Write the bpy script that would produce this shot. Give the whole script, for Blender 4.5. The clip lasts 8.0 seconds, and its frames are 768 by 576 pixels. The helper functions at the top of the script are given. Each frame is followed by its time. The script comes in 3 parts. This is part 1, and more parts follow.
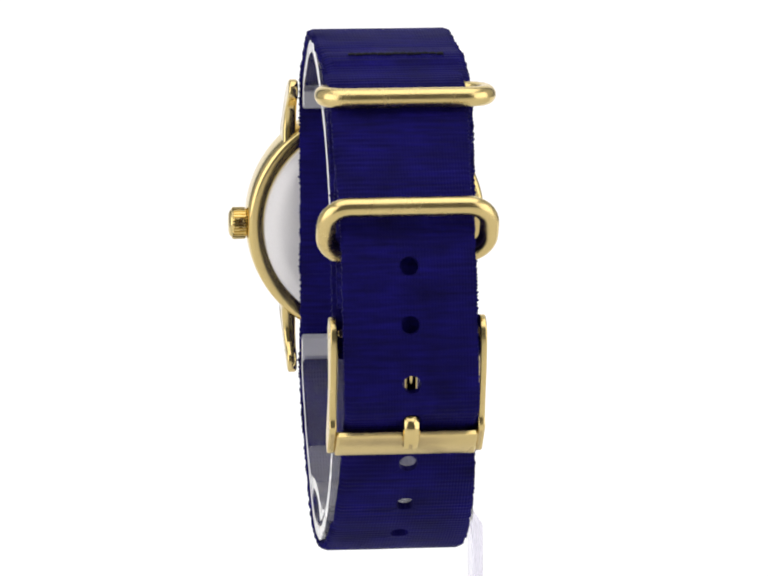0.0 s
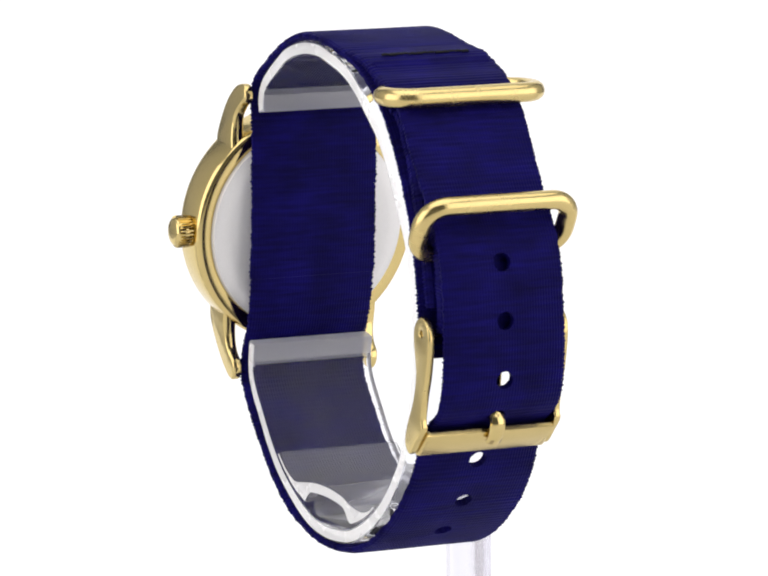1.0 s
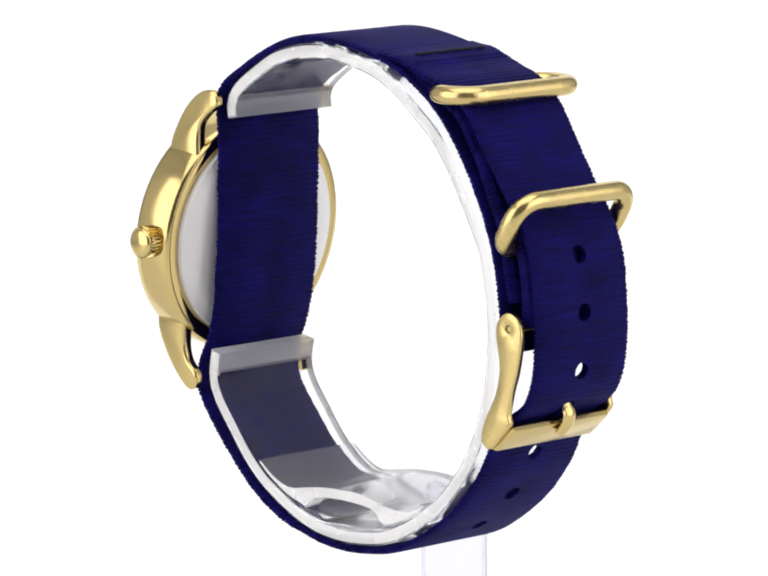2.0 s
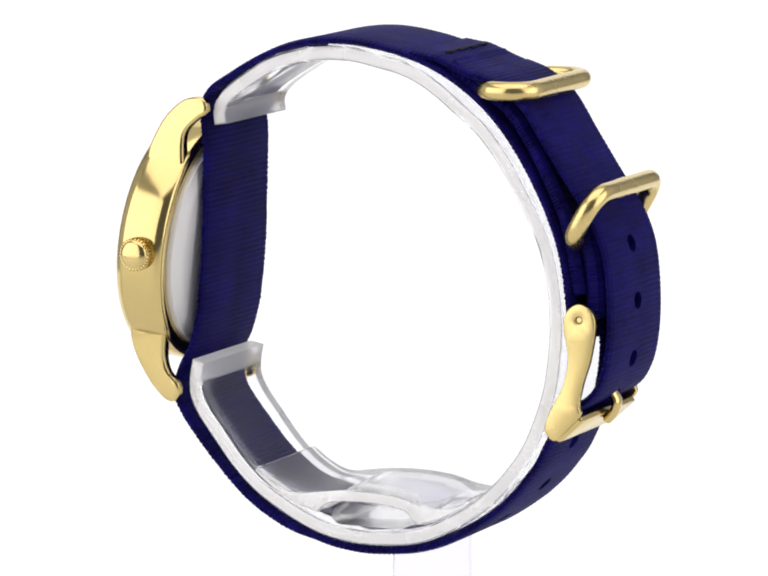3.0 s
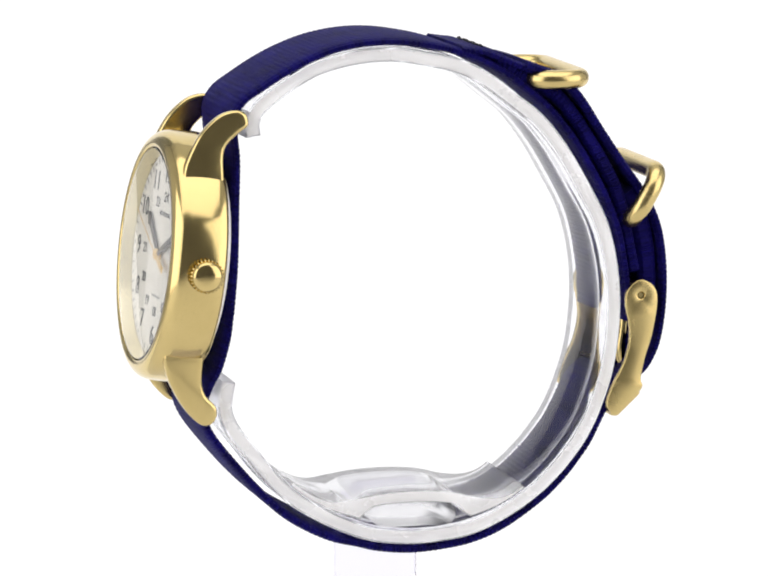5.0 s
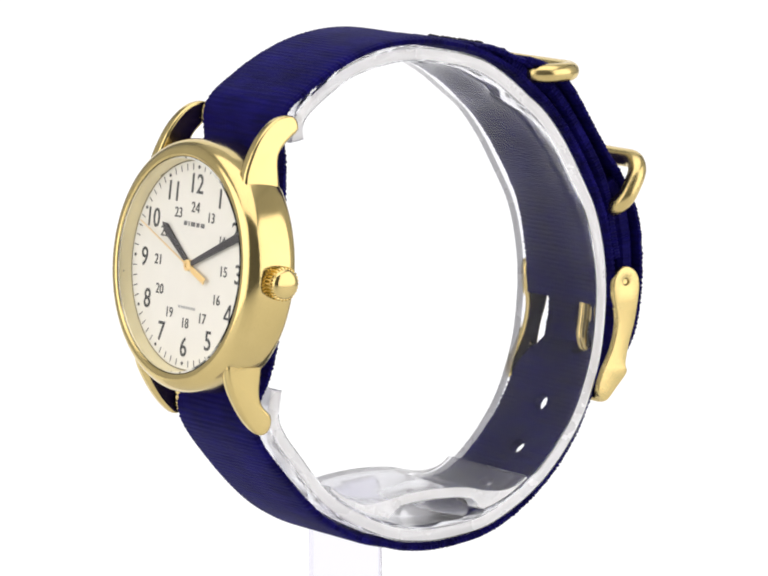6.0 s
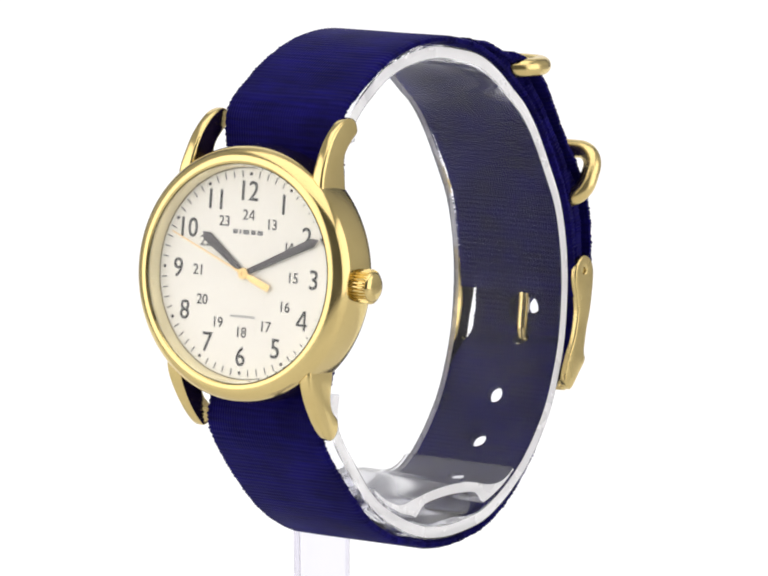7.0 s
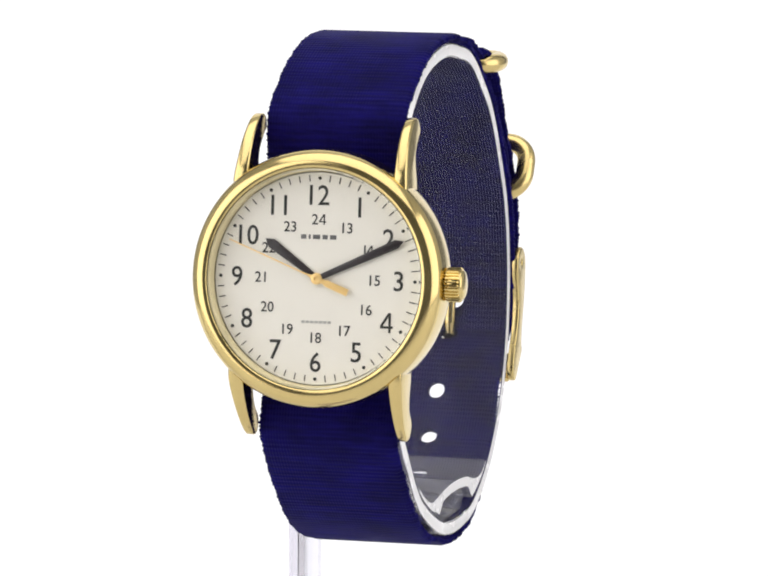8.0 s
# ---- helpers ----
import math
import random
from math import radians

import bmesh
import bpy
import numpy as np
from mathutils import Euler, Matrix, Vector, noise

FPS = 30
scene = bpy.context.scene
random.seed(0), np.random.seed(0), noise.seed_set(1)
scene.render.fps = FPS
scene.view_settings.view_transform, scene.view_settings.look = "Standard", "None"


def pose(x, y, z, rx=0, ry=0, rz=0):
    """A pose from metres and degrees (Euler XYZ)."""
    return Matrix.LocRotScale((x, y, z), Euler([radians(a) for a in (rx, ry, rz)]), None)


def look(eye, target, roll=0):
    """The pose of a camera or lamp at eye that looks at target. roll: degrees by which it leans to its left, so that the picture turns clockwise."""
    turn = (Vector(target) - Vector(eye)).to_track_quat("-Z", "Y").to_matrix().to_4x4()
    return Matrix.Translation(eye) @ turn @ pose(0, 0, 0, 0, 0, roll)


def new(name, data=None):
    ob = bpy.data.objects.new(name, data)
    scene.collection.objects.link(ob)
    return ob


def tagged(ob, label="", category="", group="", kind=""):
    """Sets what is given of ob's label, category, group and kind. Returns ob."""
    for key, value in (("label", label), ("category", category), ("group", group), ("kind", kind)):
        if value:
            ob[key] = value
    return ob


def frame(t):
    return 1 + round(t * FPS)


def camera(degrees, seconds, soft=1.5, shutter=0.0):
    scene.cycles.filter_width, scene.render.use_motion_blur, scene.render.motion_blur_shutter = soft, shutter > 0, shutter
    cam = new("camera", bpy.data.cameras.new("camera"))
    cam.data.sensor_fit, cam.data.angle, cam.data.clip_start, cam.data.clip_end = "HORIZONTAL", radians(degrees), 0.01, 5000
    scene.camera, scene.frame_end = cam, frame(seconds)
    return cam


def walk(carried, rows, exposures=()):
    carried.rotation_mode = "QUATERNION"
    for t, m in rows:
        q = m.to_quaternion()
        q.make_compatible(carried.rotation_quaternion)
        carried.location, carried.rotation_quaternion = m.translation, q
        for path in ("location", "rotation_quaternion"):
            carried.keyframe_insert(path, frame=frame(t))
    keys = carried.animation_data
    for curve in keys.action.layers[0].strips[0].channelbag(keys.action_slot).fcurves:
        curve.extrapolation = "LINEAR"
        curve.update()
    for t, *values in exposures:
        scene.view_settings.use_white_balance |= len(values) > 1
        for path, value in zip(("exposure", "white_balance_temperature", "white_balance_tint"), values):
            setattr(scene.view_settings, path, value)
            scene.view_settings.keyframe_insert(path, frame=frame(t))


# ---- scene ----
MM = 0.001
cam = camera(8.708, 8.0, soft=2.1)
walk(cam, [(t, look((0.0, -0.5943, 0.09012), (-0.00006, 0, 0), -0.165)) for t in (0.0, 8.0)])

# the turntable: degrees of turn at each time
UNEVEN = ((0.0, 1.5, 3.0, 4.7, 5.8, 8.0), (0.6, 0.3, 0.0, -0.2, 0.9, 0.5))
TURN = [(0.5 * k, 4.43 + 19.766 * (0.5 * k - 4.5) + float(np.interp(0.5 * k, *UNEVEN))) for k in range(17)]
SPIN = [(t, pose(0, 0, 0, 0, 0, a) @ pose(-0.00065, 0, -0.00009)) for t, a in TURN]

# ---- light ----
world = bpy.data.worlds.new("studio_world")
scene.world = world
world.use_nodes = True
world.node_tree.nodes["Background"].inputs[0].default_value = (0.9, 0.93, 1.0, 1)
world.node_tree.nodes["Background"].inputs[1].default_value = 0.25
scene.view_settings.exposure = 0.0


def softbox(name, eye, target, wide, high, watts):
    lamp = bpy.data.lights.new(name, "AREA")
    lamp.shape, lamp.size, lamp.size_y, lamp.energy = "RECTANGLE", wide, high, watts
    lamp.color = (1.0, 0.97, 0.95)
    ob = new(name, lamp)
    ob.matrix_world = look(eye, target)
    return ob


# assumed softboxes, out of view; the top one stands forward to brighten front faces
softbox("softbox_top_fill", (0.0, -0.2, 0.85), (0, 0, 0), 1.2, 1.0, 5.6)
softbox("softbox_key", (-0.8, -0.45, 0.25), (0, 0, 0), 1.0, 0.9, 5.0)
softbox("softbox_side", (0.85, -0.4, 0.25), (0, 0, 0), 1.0, 0.9, 4.5)


# ---- materials ----
def material(name, color, rough=0.5, metal=0.0, **more):
    m = bpy.data.materials.new(name)
    m.use_nodes = True
    b = m.node_tree.nodes["Principled BSDF"]
    b.inputs["Base Color"].default_value = (*color, 1)
    b.inputs["Roughness"].default_value = rough
    b.inputs["Metallic"].default_value = metal
    for key, value in more.items():
        b.inputs[key.replace("_", " ")].default_value = value
    return m, m.node_tree, b


def mottled(tree, b, dark, light, scale, rough=None, bump=0.0, fine=8000.0, coords="Object"):
    """Two scales of variation in colour, gloss and relief."""
    n = tree.nodes
    co = n.new("ShaderNodeTexCoord")
    big = n.new("ShaderNodeTexNoise")
    big.inputs["Scale"].default_value, big.inputs["Detail"].default_value = scale, 6
    small = n.new("ShaderNodeTexNoise")
    small.inputs["Scale"].default_value, small.inputs["Detail"].default_value = fine, 4
    for x in (big, small):
        tree.links.new(co.outputs[coords], x.inputs["Vector"])
    mix = n.new("ShaderNodeMath")
    mix.operation = "MULTIPLY_ADD"
    mix.inputs[1].default_value = 0.5
    half = n.new("ShaderNodeMath")
    half.operation = "MULTIPLY"
    half.inputs[1].default_value = 0.5
    tree.links.new(small.outputs["Fac"], half.inputs[0])
    tree.links.new(big.outputs["Fac"], mix.inputs[0])
    tree.links.new(half.outputs[0], mix.inputs[2])
    ramp = n.new("ShaderNodeValToRGB")
    ramp.color_ramp.elements[0].position, ramp.color_ramp.elements[1].position = 0.3, 0.7
    ramp.color_ramp.elements[0].color, ramp.color_ramp.elements[1].color = (*dark, 1), (*light, 1)
    tree.links.new(mix.outputs[0], ramp.inputs[0])
    tree.links.new(ramp.outputs[0], b.inputs["Base Color"])
    if rough:
        span = n.new("ShaderNodeMapRange")
        span.inputs["From Min"].default_value, span.inputs["From Max"].default_value = 0.3, 0.7
        span.inputs["To Min"].default_value, span.inputs["To Max"].default_value = rough
        tree.links.new(big.outputs["Fac"], span.inputs["Value"])
        tree.links.new(span.outputs[0], b.inputs["Roughness"])
    if bump:
        bp = n.new("ShaderNodeBump")
        bp.inputs["Strength"].default_value, bp.inputs["Distance"].default_value = bump, 0.0001
        tree.links.new(small.outputs["Fac"], bp.inputs["Height"])
        tree.links.new(bp.outputs[0], b.inputs["Normal"])


def gold_material(name, rough, bump):
    m, tree, b = material(name, (0.8, 0.62, 0.26), 0.2, 1.0)
    mottled(tree, b, (0.64, 0.5, 0.21), (0.72, 0.57, 0.255), 250.0, rough, bump, 6000.0)
    return m


GOLD = gold_material("gold_plate", (0.1, 0.18), 0.03)
GOLD_SATIN = gold_material("satin_gold", (0.19, 0.3), 0.03)


def webbing():
    m, tree, b = material("navy_nylon", (0.01, 0.008, 0.09), 0.62)
    n = tree.nodes
    uv = n.new("ShaderNodeUVMap")
    sep = n.new("ShaderNodeSeparateXYZ")
    tree.links.new(uv.outputs[0], sep.inputs[0])
    # fine threads along the length, offset on every rib
    wave = n.new("ShaderNodeTexWave")
    wave.wave_type, wave.bands_direction = "BANDS", "Y"
    wave.inputs["Scale"].default_value, wave.inputs["Distortion"].default_value = 900.0, 1.2
    wave.inputs["Detail"].default_value = 1.0
    tree.links.new(uv.outputs[0], wave.inputs["Vector"])
    stretch = n.new("ShaderNodeMapping")
    stretch.inputs["Scale"].default_value = (2200.0, 160.0, 1)
    tree.links.new(uv.outputs[0], stretch.inputs[0])
    rows = n.new("ShaderNodeTexNoise")
    rows.inputs["Scale"].default_value, rows.inputs["Detail"].default_value = 1.0, 3
    tree.links.new(stretch.outputs[0], rows.inputs["Vector"])
    cloud = n.new("ShaderNodeTexNoise")
    cloud.inputs["Scale"].default_value, cloud.inputs["Detail"].default_value = 160.0, 4
    tree.links.new(uv.outputs[0], cloud.inputs["Vector"])
    mix = n.new("ShaderNodeMath")
    mix.operation = "MULTIPLY"
    tree.links.new(rows.outputs["Fac"], mix.inputs[0])
    tree.links.new(cloud.outputs["Fac"], mix.inputs[1])
    ramp = n.new("ShaderNodeValToRGB")
    ramp.color_ramp.elements[0].position, ramp.color_ramp.elements[1].position = 0.12, 0.42
    ramp.color_ramp.elements[0].color, ramp.color_ramp.elements[1].color = (0.0026, 0.0014, 0.04, 1), (0.0066, 0.004, 0.12, 1)
    tree.links.new(mix.outputs[0], ramp.inputs[0])
    tree.links.new(ramp.outputs[0], b.inputs["Base Color"])
    add = n.new("ShaderNodeMath")
    add.operation = "ADD"
    tree.links.new(wave.outputs["Fac"], add.inputs[0])
    tree.links.new(rows.outputs["Fac"], add.inputs[1])
    bp = n.new("ShaderNodeBump")
    bp.inputs["Strength"].default_value, bp.inputs["Distance"].default_value = 0.5, 0.00008
    tree.links.new(add.outputs[0], bp.inputs["Height"])
    tree.links.new(bp.outputs[0], b.inputs["Normal"])
    b.inputs["Specular IOR Level"].default_value = 0.06
    b.inputs["Sheen Weight"].default_value = 0.05
    b.inputs["Sheen Tint"].default_value = (0.16, 0.16, 0.9, 1)
    return m


NAVY = webbing()
THREAD = material("navy_thread", (0.002, 0.002, 0.008), 0.8)[0]
m_, t_, b_ = material("ivory_dial", (0.82, 0.79, 0.73), 0.55)
mottled(t_, b_, (0.77, 0.75, 0.68), (0.82, 0.8, 0.73), 300.0, None, 0.05, 9000.0)
DIAL = m_
INK = material("dark_grey_ink", (0.02, 0.022, 0.02), 0.6)[0]
GOLD_PAINT = material("gold_hand_lacquer", (0.86, 0.6, 0.24), 0.35, 0.35)[0]
# paler than the case gold: the dial's reflection is put into this colour
m_, t_, b_ = material("gold_ring_with_reflection", (0.88, 0.79, 0.5), 0.3, 0.55)
mottled(t_, b_, (0.84, 0.75, 0.46), (0.9, 0.81, 0.53), 300.0, (0.25, 0.36), 0.02, 6000.0)
RING = m_
HAND = material("black_brown_hand", (0.018, 0.014, 0.016), 0.35)[0]
m_, t_, b_ = material("brushed_steel", (0.88, 0.87, 0.88), 0.5, 0.12)
mottled(t_, b_, (0.86, 0.85, 0.86), (0.93, 0.92, 0.93), 120.0, (0.42, 0.55), 0.06, 5000.0)
STEEL = m_
# its small diffuse share stands in for the veil of reflected surroundings
ACRYLIC = material("clear_acrylic", (0.97, 0.97, 1.0), 0.04, 0.0, Transmission_Weight=0.98, IOR=1.11)[0]
ACRYLIC_ROD = material("cast_acrylic", (0.89, 0.88, 0.95), 0.0, 0.0, Transmission_Weight=1.0, IOR=1.14)[0]
m_, t_, b_ = material("sawn_acrylic_edge", (0.97, 0.97, 1.0), 0.3, 0.0, Transmission_Weight=0.25, IOR=1.12)
mottled(t_, b_, (0.95, 0.95, 0.98), (1.0, 1.0, 1.0), 180.0, (0.22, 0.34))
SAWN = m_
m_, t_, b_ = material("frosted_acrylic_end", (0.93, 0.93, 0.97), 0.5, 0.0, Transmission_Weight=0.75, IOR=1.16)
mottled(t_, b_, (0.9, 0.9, 0.95), (0.96, 0.96, 0.99), 300.0, (0.3, 0.5), 0.1, 4000.0)
FROST = m_
HAZY = material("hazy_bent_acrylic", (0.9, 0.9, 0.92), 0.14, 0.0, Transmission_Weight=0.92, IOR=1.05)[0]
POLISHED = material("polished_acrylic_edge", (0.86, 0.84, 0.93), 0.15, 0.0, Transmission_Weight=0.85, IOR=1.1)[0]
GLASS = material("mineral_crystal", (1, 1, 1), 0.0, 0.0, Transmission_Weight=1.0, IOR=1.33)[0]


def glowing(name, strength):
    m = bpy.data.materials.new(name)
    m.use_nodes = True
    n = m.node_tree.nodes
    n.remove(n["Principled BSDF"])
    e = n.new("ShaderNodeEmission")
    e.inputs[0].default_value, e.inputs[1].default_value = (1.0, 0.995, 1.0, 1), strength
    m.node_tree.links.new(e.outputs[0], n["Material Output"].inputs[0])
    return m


m_, t_, b_ = material("white_table", (0.8, 0.8, 0.8), 0.5)
mottled(t_, b_, (0.77, 0.77, 0.77), (0.83, 0.83, 0.83), 5.0, None, 0.05, 400.0)
TABLE = m_
# emission keeps the sweep overexposed white; no backlight is built
SWEEP = glowing("glowing_white_sweep", 1.12)
m_, t_, b_ = material("studio_wall_paint", (0.8, 0.8, 0.8), 0.8)
mottled(t_, b_, (0.78, 0.78, 0.78), (0.83, 0.83, 0.83), 3.0, None, 0.1, 200.0)
WALL = m_
# unseen wall behind the camera, added in grey so the gold reflects something dark
m_, t_, b_ = material("reflection_darkening_grey", (0.2, 0.2, 0.2), 0.8)
mottled(t_, b_, (0.18, 0.18, 0.18), (0.22, 0.22, 0.22), 3.0, None, 0.1, 200.0)
GREY_WALL = m_


# ---- building helpers ----
def soften(bm, degrees=35):
    for f in bm.faces:
        f.smooth = True
    for e in bm.edges:
        e.smooth = len(e.link_faces) == 2 and e.calc_face_angle(0) < radians(degrees)


def part(name, bm, mat, parent, label="", degrees=35):
    bmesh.ops.recalc_face_normals(bm, faces=bm.faces[:])
    if bm.calc_volume(signed=True) < 0:
        bmesh.ops.reverse_faces(bm, faces=bm.faces[:])
    soften(bm, degrees)
    me = bpy.data.meshes.new(name)
    bm.to_mesh(me)
    bm.free()
    me.materials.append(mat)
    ob = new(name, me)
    ob.parent = parent
    if label:
        tagged(ob, label)
    return ob


def same(ob, m):
    """Another part on the same mesh, at the pose m."""
    o = ob.copy()
    scene.collection.objects.link(o)
    o.matrix_basis = m
    return o


def spline(points, step, closed=False):
    """Even samples of a Catmull-Rom curve through the points (2D or 3D)."""
    p = [Vector(q) for q in points]
    n = len(p)
    fine = []
    for i in range(n if closed else n - 1):
        if closed:
            a, b, c, d = p[i - 1], p[i], p[(i + 1) % n], p[(i + 2) % n]
        else:
            a, b, c, d = p[max(i - 1, 0)], p[i], p[i + 1], p[min(i + 2, n - 1)]
        for k in range(24):
            t = k / 24
            fine.append(0.5 * (2 * b + (c - a) * t + (2 * a - 5 * b + 4 * c - d) * t * t + (3 * b - a - 3 * c + d) * t ** 3))
    fine.append(p[0].copy() if closed else p[-1].copy())
    arc = [0.0]
    for a, b in zip(fine, fine[1:]):
        arc.append(arc[-1] + (b - a).length)
    count = max(int(round(arc[-1] / step)), 2)
    out, j = [], 0
    for i in range(count if closed else count + 1):
        s = arc[-1] * i / count
        while j < len(arc) - 2 and arc[j + 1] < s:
            j += 1
        k = (s - arc[j]) / max(arc[j + 1] - arc[j], 1e-12)
        out.append(fine[j].lerp(fine[j + 1], min(max(k, 0), 1)))
    return out


def revolve(profile, turns=96, m=Matrix(), closed=True):
    """A profile of (radius, height) in mm turned about z."""
    bm = bmesh.new()
    rings = []
    for r, h in profile:
        if r < 1e-6:
            rings.append([bm.verts.new(m @ Vector((0, 0, h * MM)))])
        else:
            rings.append([bm.verts.new(m @ (Vector((r * math.cos(a), r * math.sin(a), h)) * MM))
                          for a in (2 * math.pi * k / turns for k in range(turns))])
    pairs = list(zip(rings, rings[1:]))
    if closed:
        pairs.append((rings[-1], rings[0]))
    for a, b in pairs:
        for k in range(turns):
            q = [a[k % len(a)], a[(k + 1) % len(a)], b[(k + 1) % len(b)], b[k % len(b)]]
            q = list(dict.fromkeys(q))
            if len(q) > 2:
                bm.faces.new(q)
    return bm


def slab(outline, lo, hi, axis="y", bevel=0.0, m=Matrix(), holes=(), segments=2):
    """An outline in mm (x, z for axis y; x, y for axis z) with holes, given thickness from lo to hi, its rims rounded."""
    bm = bmesh.new()
    edges = []
    for loop in (outline, *holes):
        vs = [bm.verts.new((p[0], p[1], 0)) for p in loop]
        edges += [bm.edges.new((vs[i - 1], vs[i])) for i in range(len(vs))]
    if holes:
        bmesh.ops.triangle_fill(bm, edges=edges, use_beauty=True)
    else:
        bm.faces.new(vs)
    base = bm.faces[:]
    made = bmesh.ops.extrude_face_region(bm, geom=base)["geom"]
    for v in bm.verts:
        v.co.z = lo
    for v in made:
        if isinstance(v, bmesh.types.BMVert):
            v.co.z = hi
    bmesh.ops.recalc_face_normals(bm, faces=bm.faces[:])
    if bevel:
        rim = [e for e in bm.edges if len(e.link_faces) == 2 and abs(e.verts[0].co.z - e.verts[1].co.z) < 1e-6
               and abs(e.link_faces[0].normal.z) + abs(e.link_faces[1].normal.z) < 1.5 and e.calc_face_angle(0) > 1]
        bmesh.ops.bevel(bm, geom=rim, offset=bevel, segments=segments, profile=0.5, affect="EDGES", clamp_overlap=True)
    for v in bm.verts:
        x, y, z = v.co
        v.co = m @ (Vector((x, z, y) if axis == "y" else (x, y, z)) * MM)
    return bm


def tube(path, radius, sides=14, closed=True):
    """A round wire along a path of points in mm."""
    bm = bmesh.new()
    n = len(path)
    rings = []
    for i, p in enumerate(path):
        if closed:
            d = (path[(i + 1) % n] - path[i - 1]).normalized()
        else:
            d = (path[min(i + 1, n - 1)] - path[max(i - 1, 0)]).normalized()
        ref = Vector((0.0, 1.0, 0.02)) if abs(d.y) < 0.8 else Vector((0.6, 0.0, 0.8))
        if closed:
            c = sum(path, Vector()) / n
            ref = (path[0] - c).cross(path[n // 4] - c).normalized()
        u = d.cross(ref).normalized()
        w = d.cross(u)
        r = radius(i / (n - 1)) if callable(radius) else radius
        rings.append([bm.verts.new((p + r * (math.cos(a) * u + math.sin(a) * w)) * MM)
                      for a in (2 * math.pi * k / sides for k in range(sides))])
    for i in range(n if closed else n - 1):
        a, b = rings[i], rings[(i + 1) % n]
        for k in range(sides):
            bm.faces.new((a[k], a[(k + 1) % sides], b[(k + 1) % sides], b[k]))
    if not closed:
        bm.faces.new(rings[0])
        bm.faces.new(rings[-1])
    return bm


RIB, STEP = 0.62, 0.125


def lean(x):
    """How far the cuff side of the strap sits off the case's middle line, in mm."""
    return -0.6 * min(max((x + 12.0) / 20.0, 0.0), 1.0)



def ribbon(points, half, thick, holes=(), hole_r=1.06, rib=0.024, scallop=0.24, taper=0.0):
    """Woven webbing along a path of (x, z) in mm: ribbed across, with scalloped selvedges and real eyelet holes.
    holes: (x, z) near which a hole goes through."""
    path3 = spline([(*p, 0.0) if len(p) == 2 else p for p in points], STEP)
    path, drift = [Vector((p.x, p.y)) for p in path3], [p.z for p in path3]
    n = len(path)
    a = hole_r + 0.5
    span = int(round(a / STEP))
    at = []
    for hx, hz in holes:
        at.append(min(range(n), key=lambda i: (path[i] - Vector((hx, hz))).length))
    bm = bmesh.new()
    uv = bm.loops.layers.uv.new("weave")
    info = {}
    cols = [-half, -half + 0.45, -a, a, half - 0.45, half]
    sides = {}
    for sign in (1, -1):
        grid, extra, circles = [], {}, []

        def place(i, s, y, edge=1.0):
            i = min(max(i, 0), n - 1)
            t = (path[min(i + 1, n - 1)] - path[max(i - 1, 0)]).normalized()
            nor = Vector((-t.y, t.x))
            k = math.cos(2 * math.pi * s / RIB + 0.5 * math.sin(y * 0.9 + s * 0.21))
            off = sign * (edge * thick / 2 + rib * (1.0 if edge == 1.0 else 2.6) * k * (0.8 + 1.2 * noise.noise((s * 0.45, y * 0.25, 2.2)))) + 0.05 * noise.noise((s * 0.12, y * 0.15, 9.1))
            base = path[i] + t * (s - i * STEP)
            if abs(y) > half - 0.8:
                y *= 1 - taper * min(max((base.x - 14) / 14, 0), 1)
            v = bm.verts.new(Vector((base.x + nor.x * off, y + drift[i] + lean(base.x), base.y + nor.y * off)) * MM)
            info[v] = (s * MM, y * MM)
            return v

        for i in range(n):
            s = i * STEP
            wob = scallop * (0.7 + 0.9 * noise.noise((s * 0.9, half, 7.7))) * math.cos(2 * math.pi * s / (RIB * 1.3) + 2.0 * noise.noise((s * 0.5, 1.3, half))) + 0.12 * noise.noise((s * 0.3, half, 3.1))
            row = []
            for j, y in enumerate(cols):
                rim = j in (0, 5)
                row.append(place(i, s, y + (math.copysign(wob, y) if rim else 0), 0.45 if rim else 1.0))
            grid.append(row)
        skip = set()
        for c in at:
            i0, i1 = c - span, c + span
            if i0 < 1 or i1 > n - 2:
                continue
            skip.update(range(i0, i1))
            for i in (i0, i1):
                extra[i] = [place(i, i * STEP, -a + 2 * a * k / 8) for k in range(1, 8)]
            loop = [grid[i][2] for i in range(i0, i1)] + [grid[i1][2]] + extra[i1] + [grid[i][3] for i in range(i1, i0, -1)] + [grid[i0][3]] + extra[i0][::-1]
            ring = []
            for v in loop:
                s, y = info[v][0] / MM - c * STEP, info[v][1] / MM
                r = math.hypot(s, y)
                cs, cy = s / r * hole_r, y / r * hole_r
                ring.append(place(int(round((c * STEP + cs) / STEP)), c * STEP + cs, cy))
            for k in range(len(loop)):
                bm.faces.new((loop[k - 1], loop[k], ring[k], ring[k - 1]))
            circles.append(ring)
        for i in range(n - 1):
            for j in range(5):
                if j == 2 and i in skip:
                    continue
                q = [grid[i][j], grid[i][j + 1], grid[i + 1][j + 1], grid[i + 1][j]]
                if j == 2:
                    q = [grid[i][2], *extra.get(i, []), grid[i][3], grid[i + 1][3], *extra.get(i + 1, [])[::-1], grid[i + 1][2]]
                bm.faces.new(q)
        sides[sign] = (grid, circles)
    (g, gc), (h, hc) = sides[1], sides[-1]
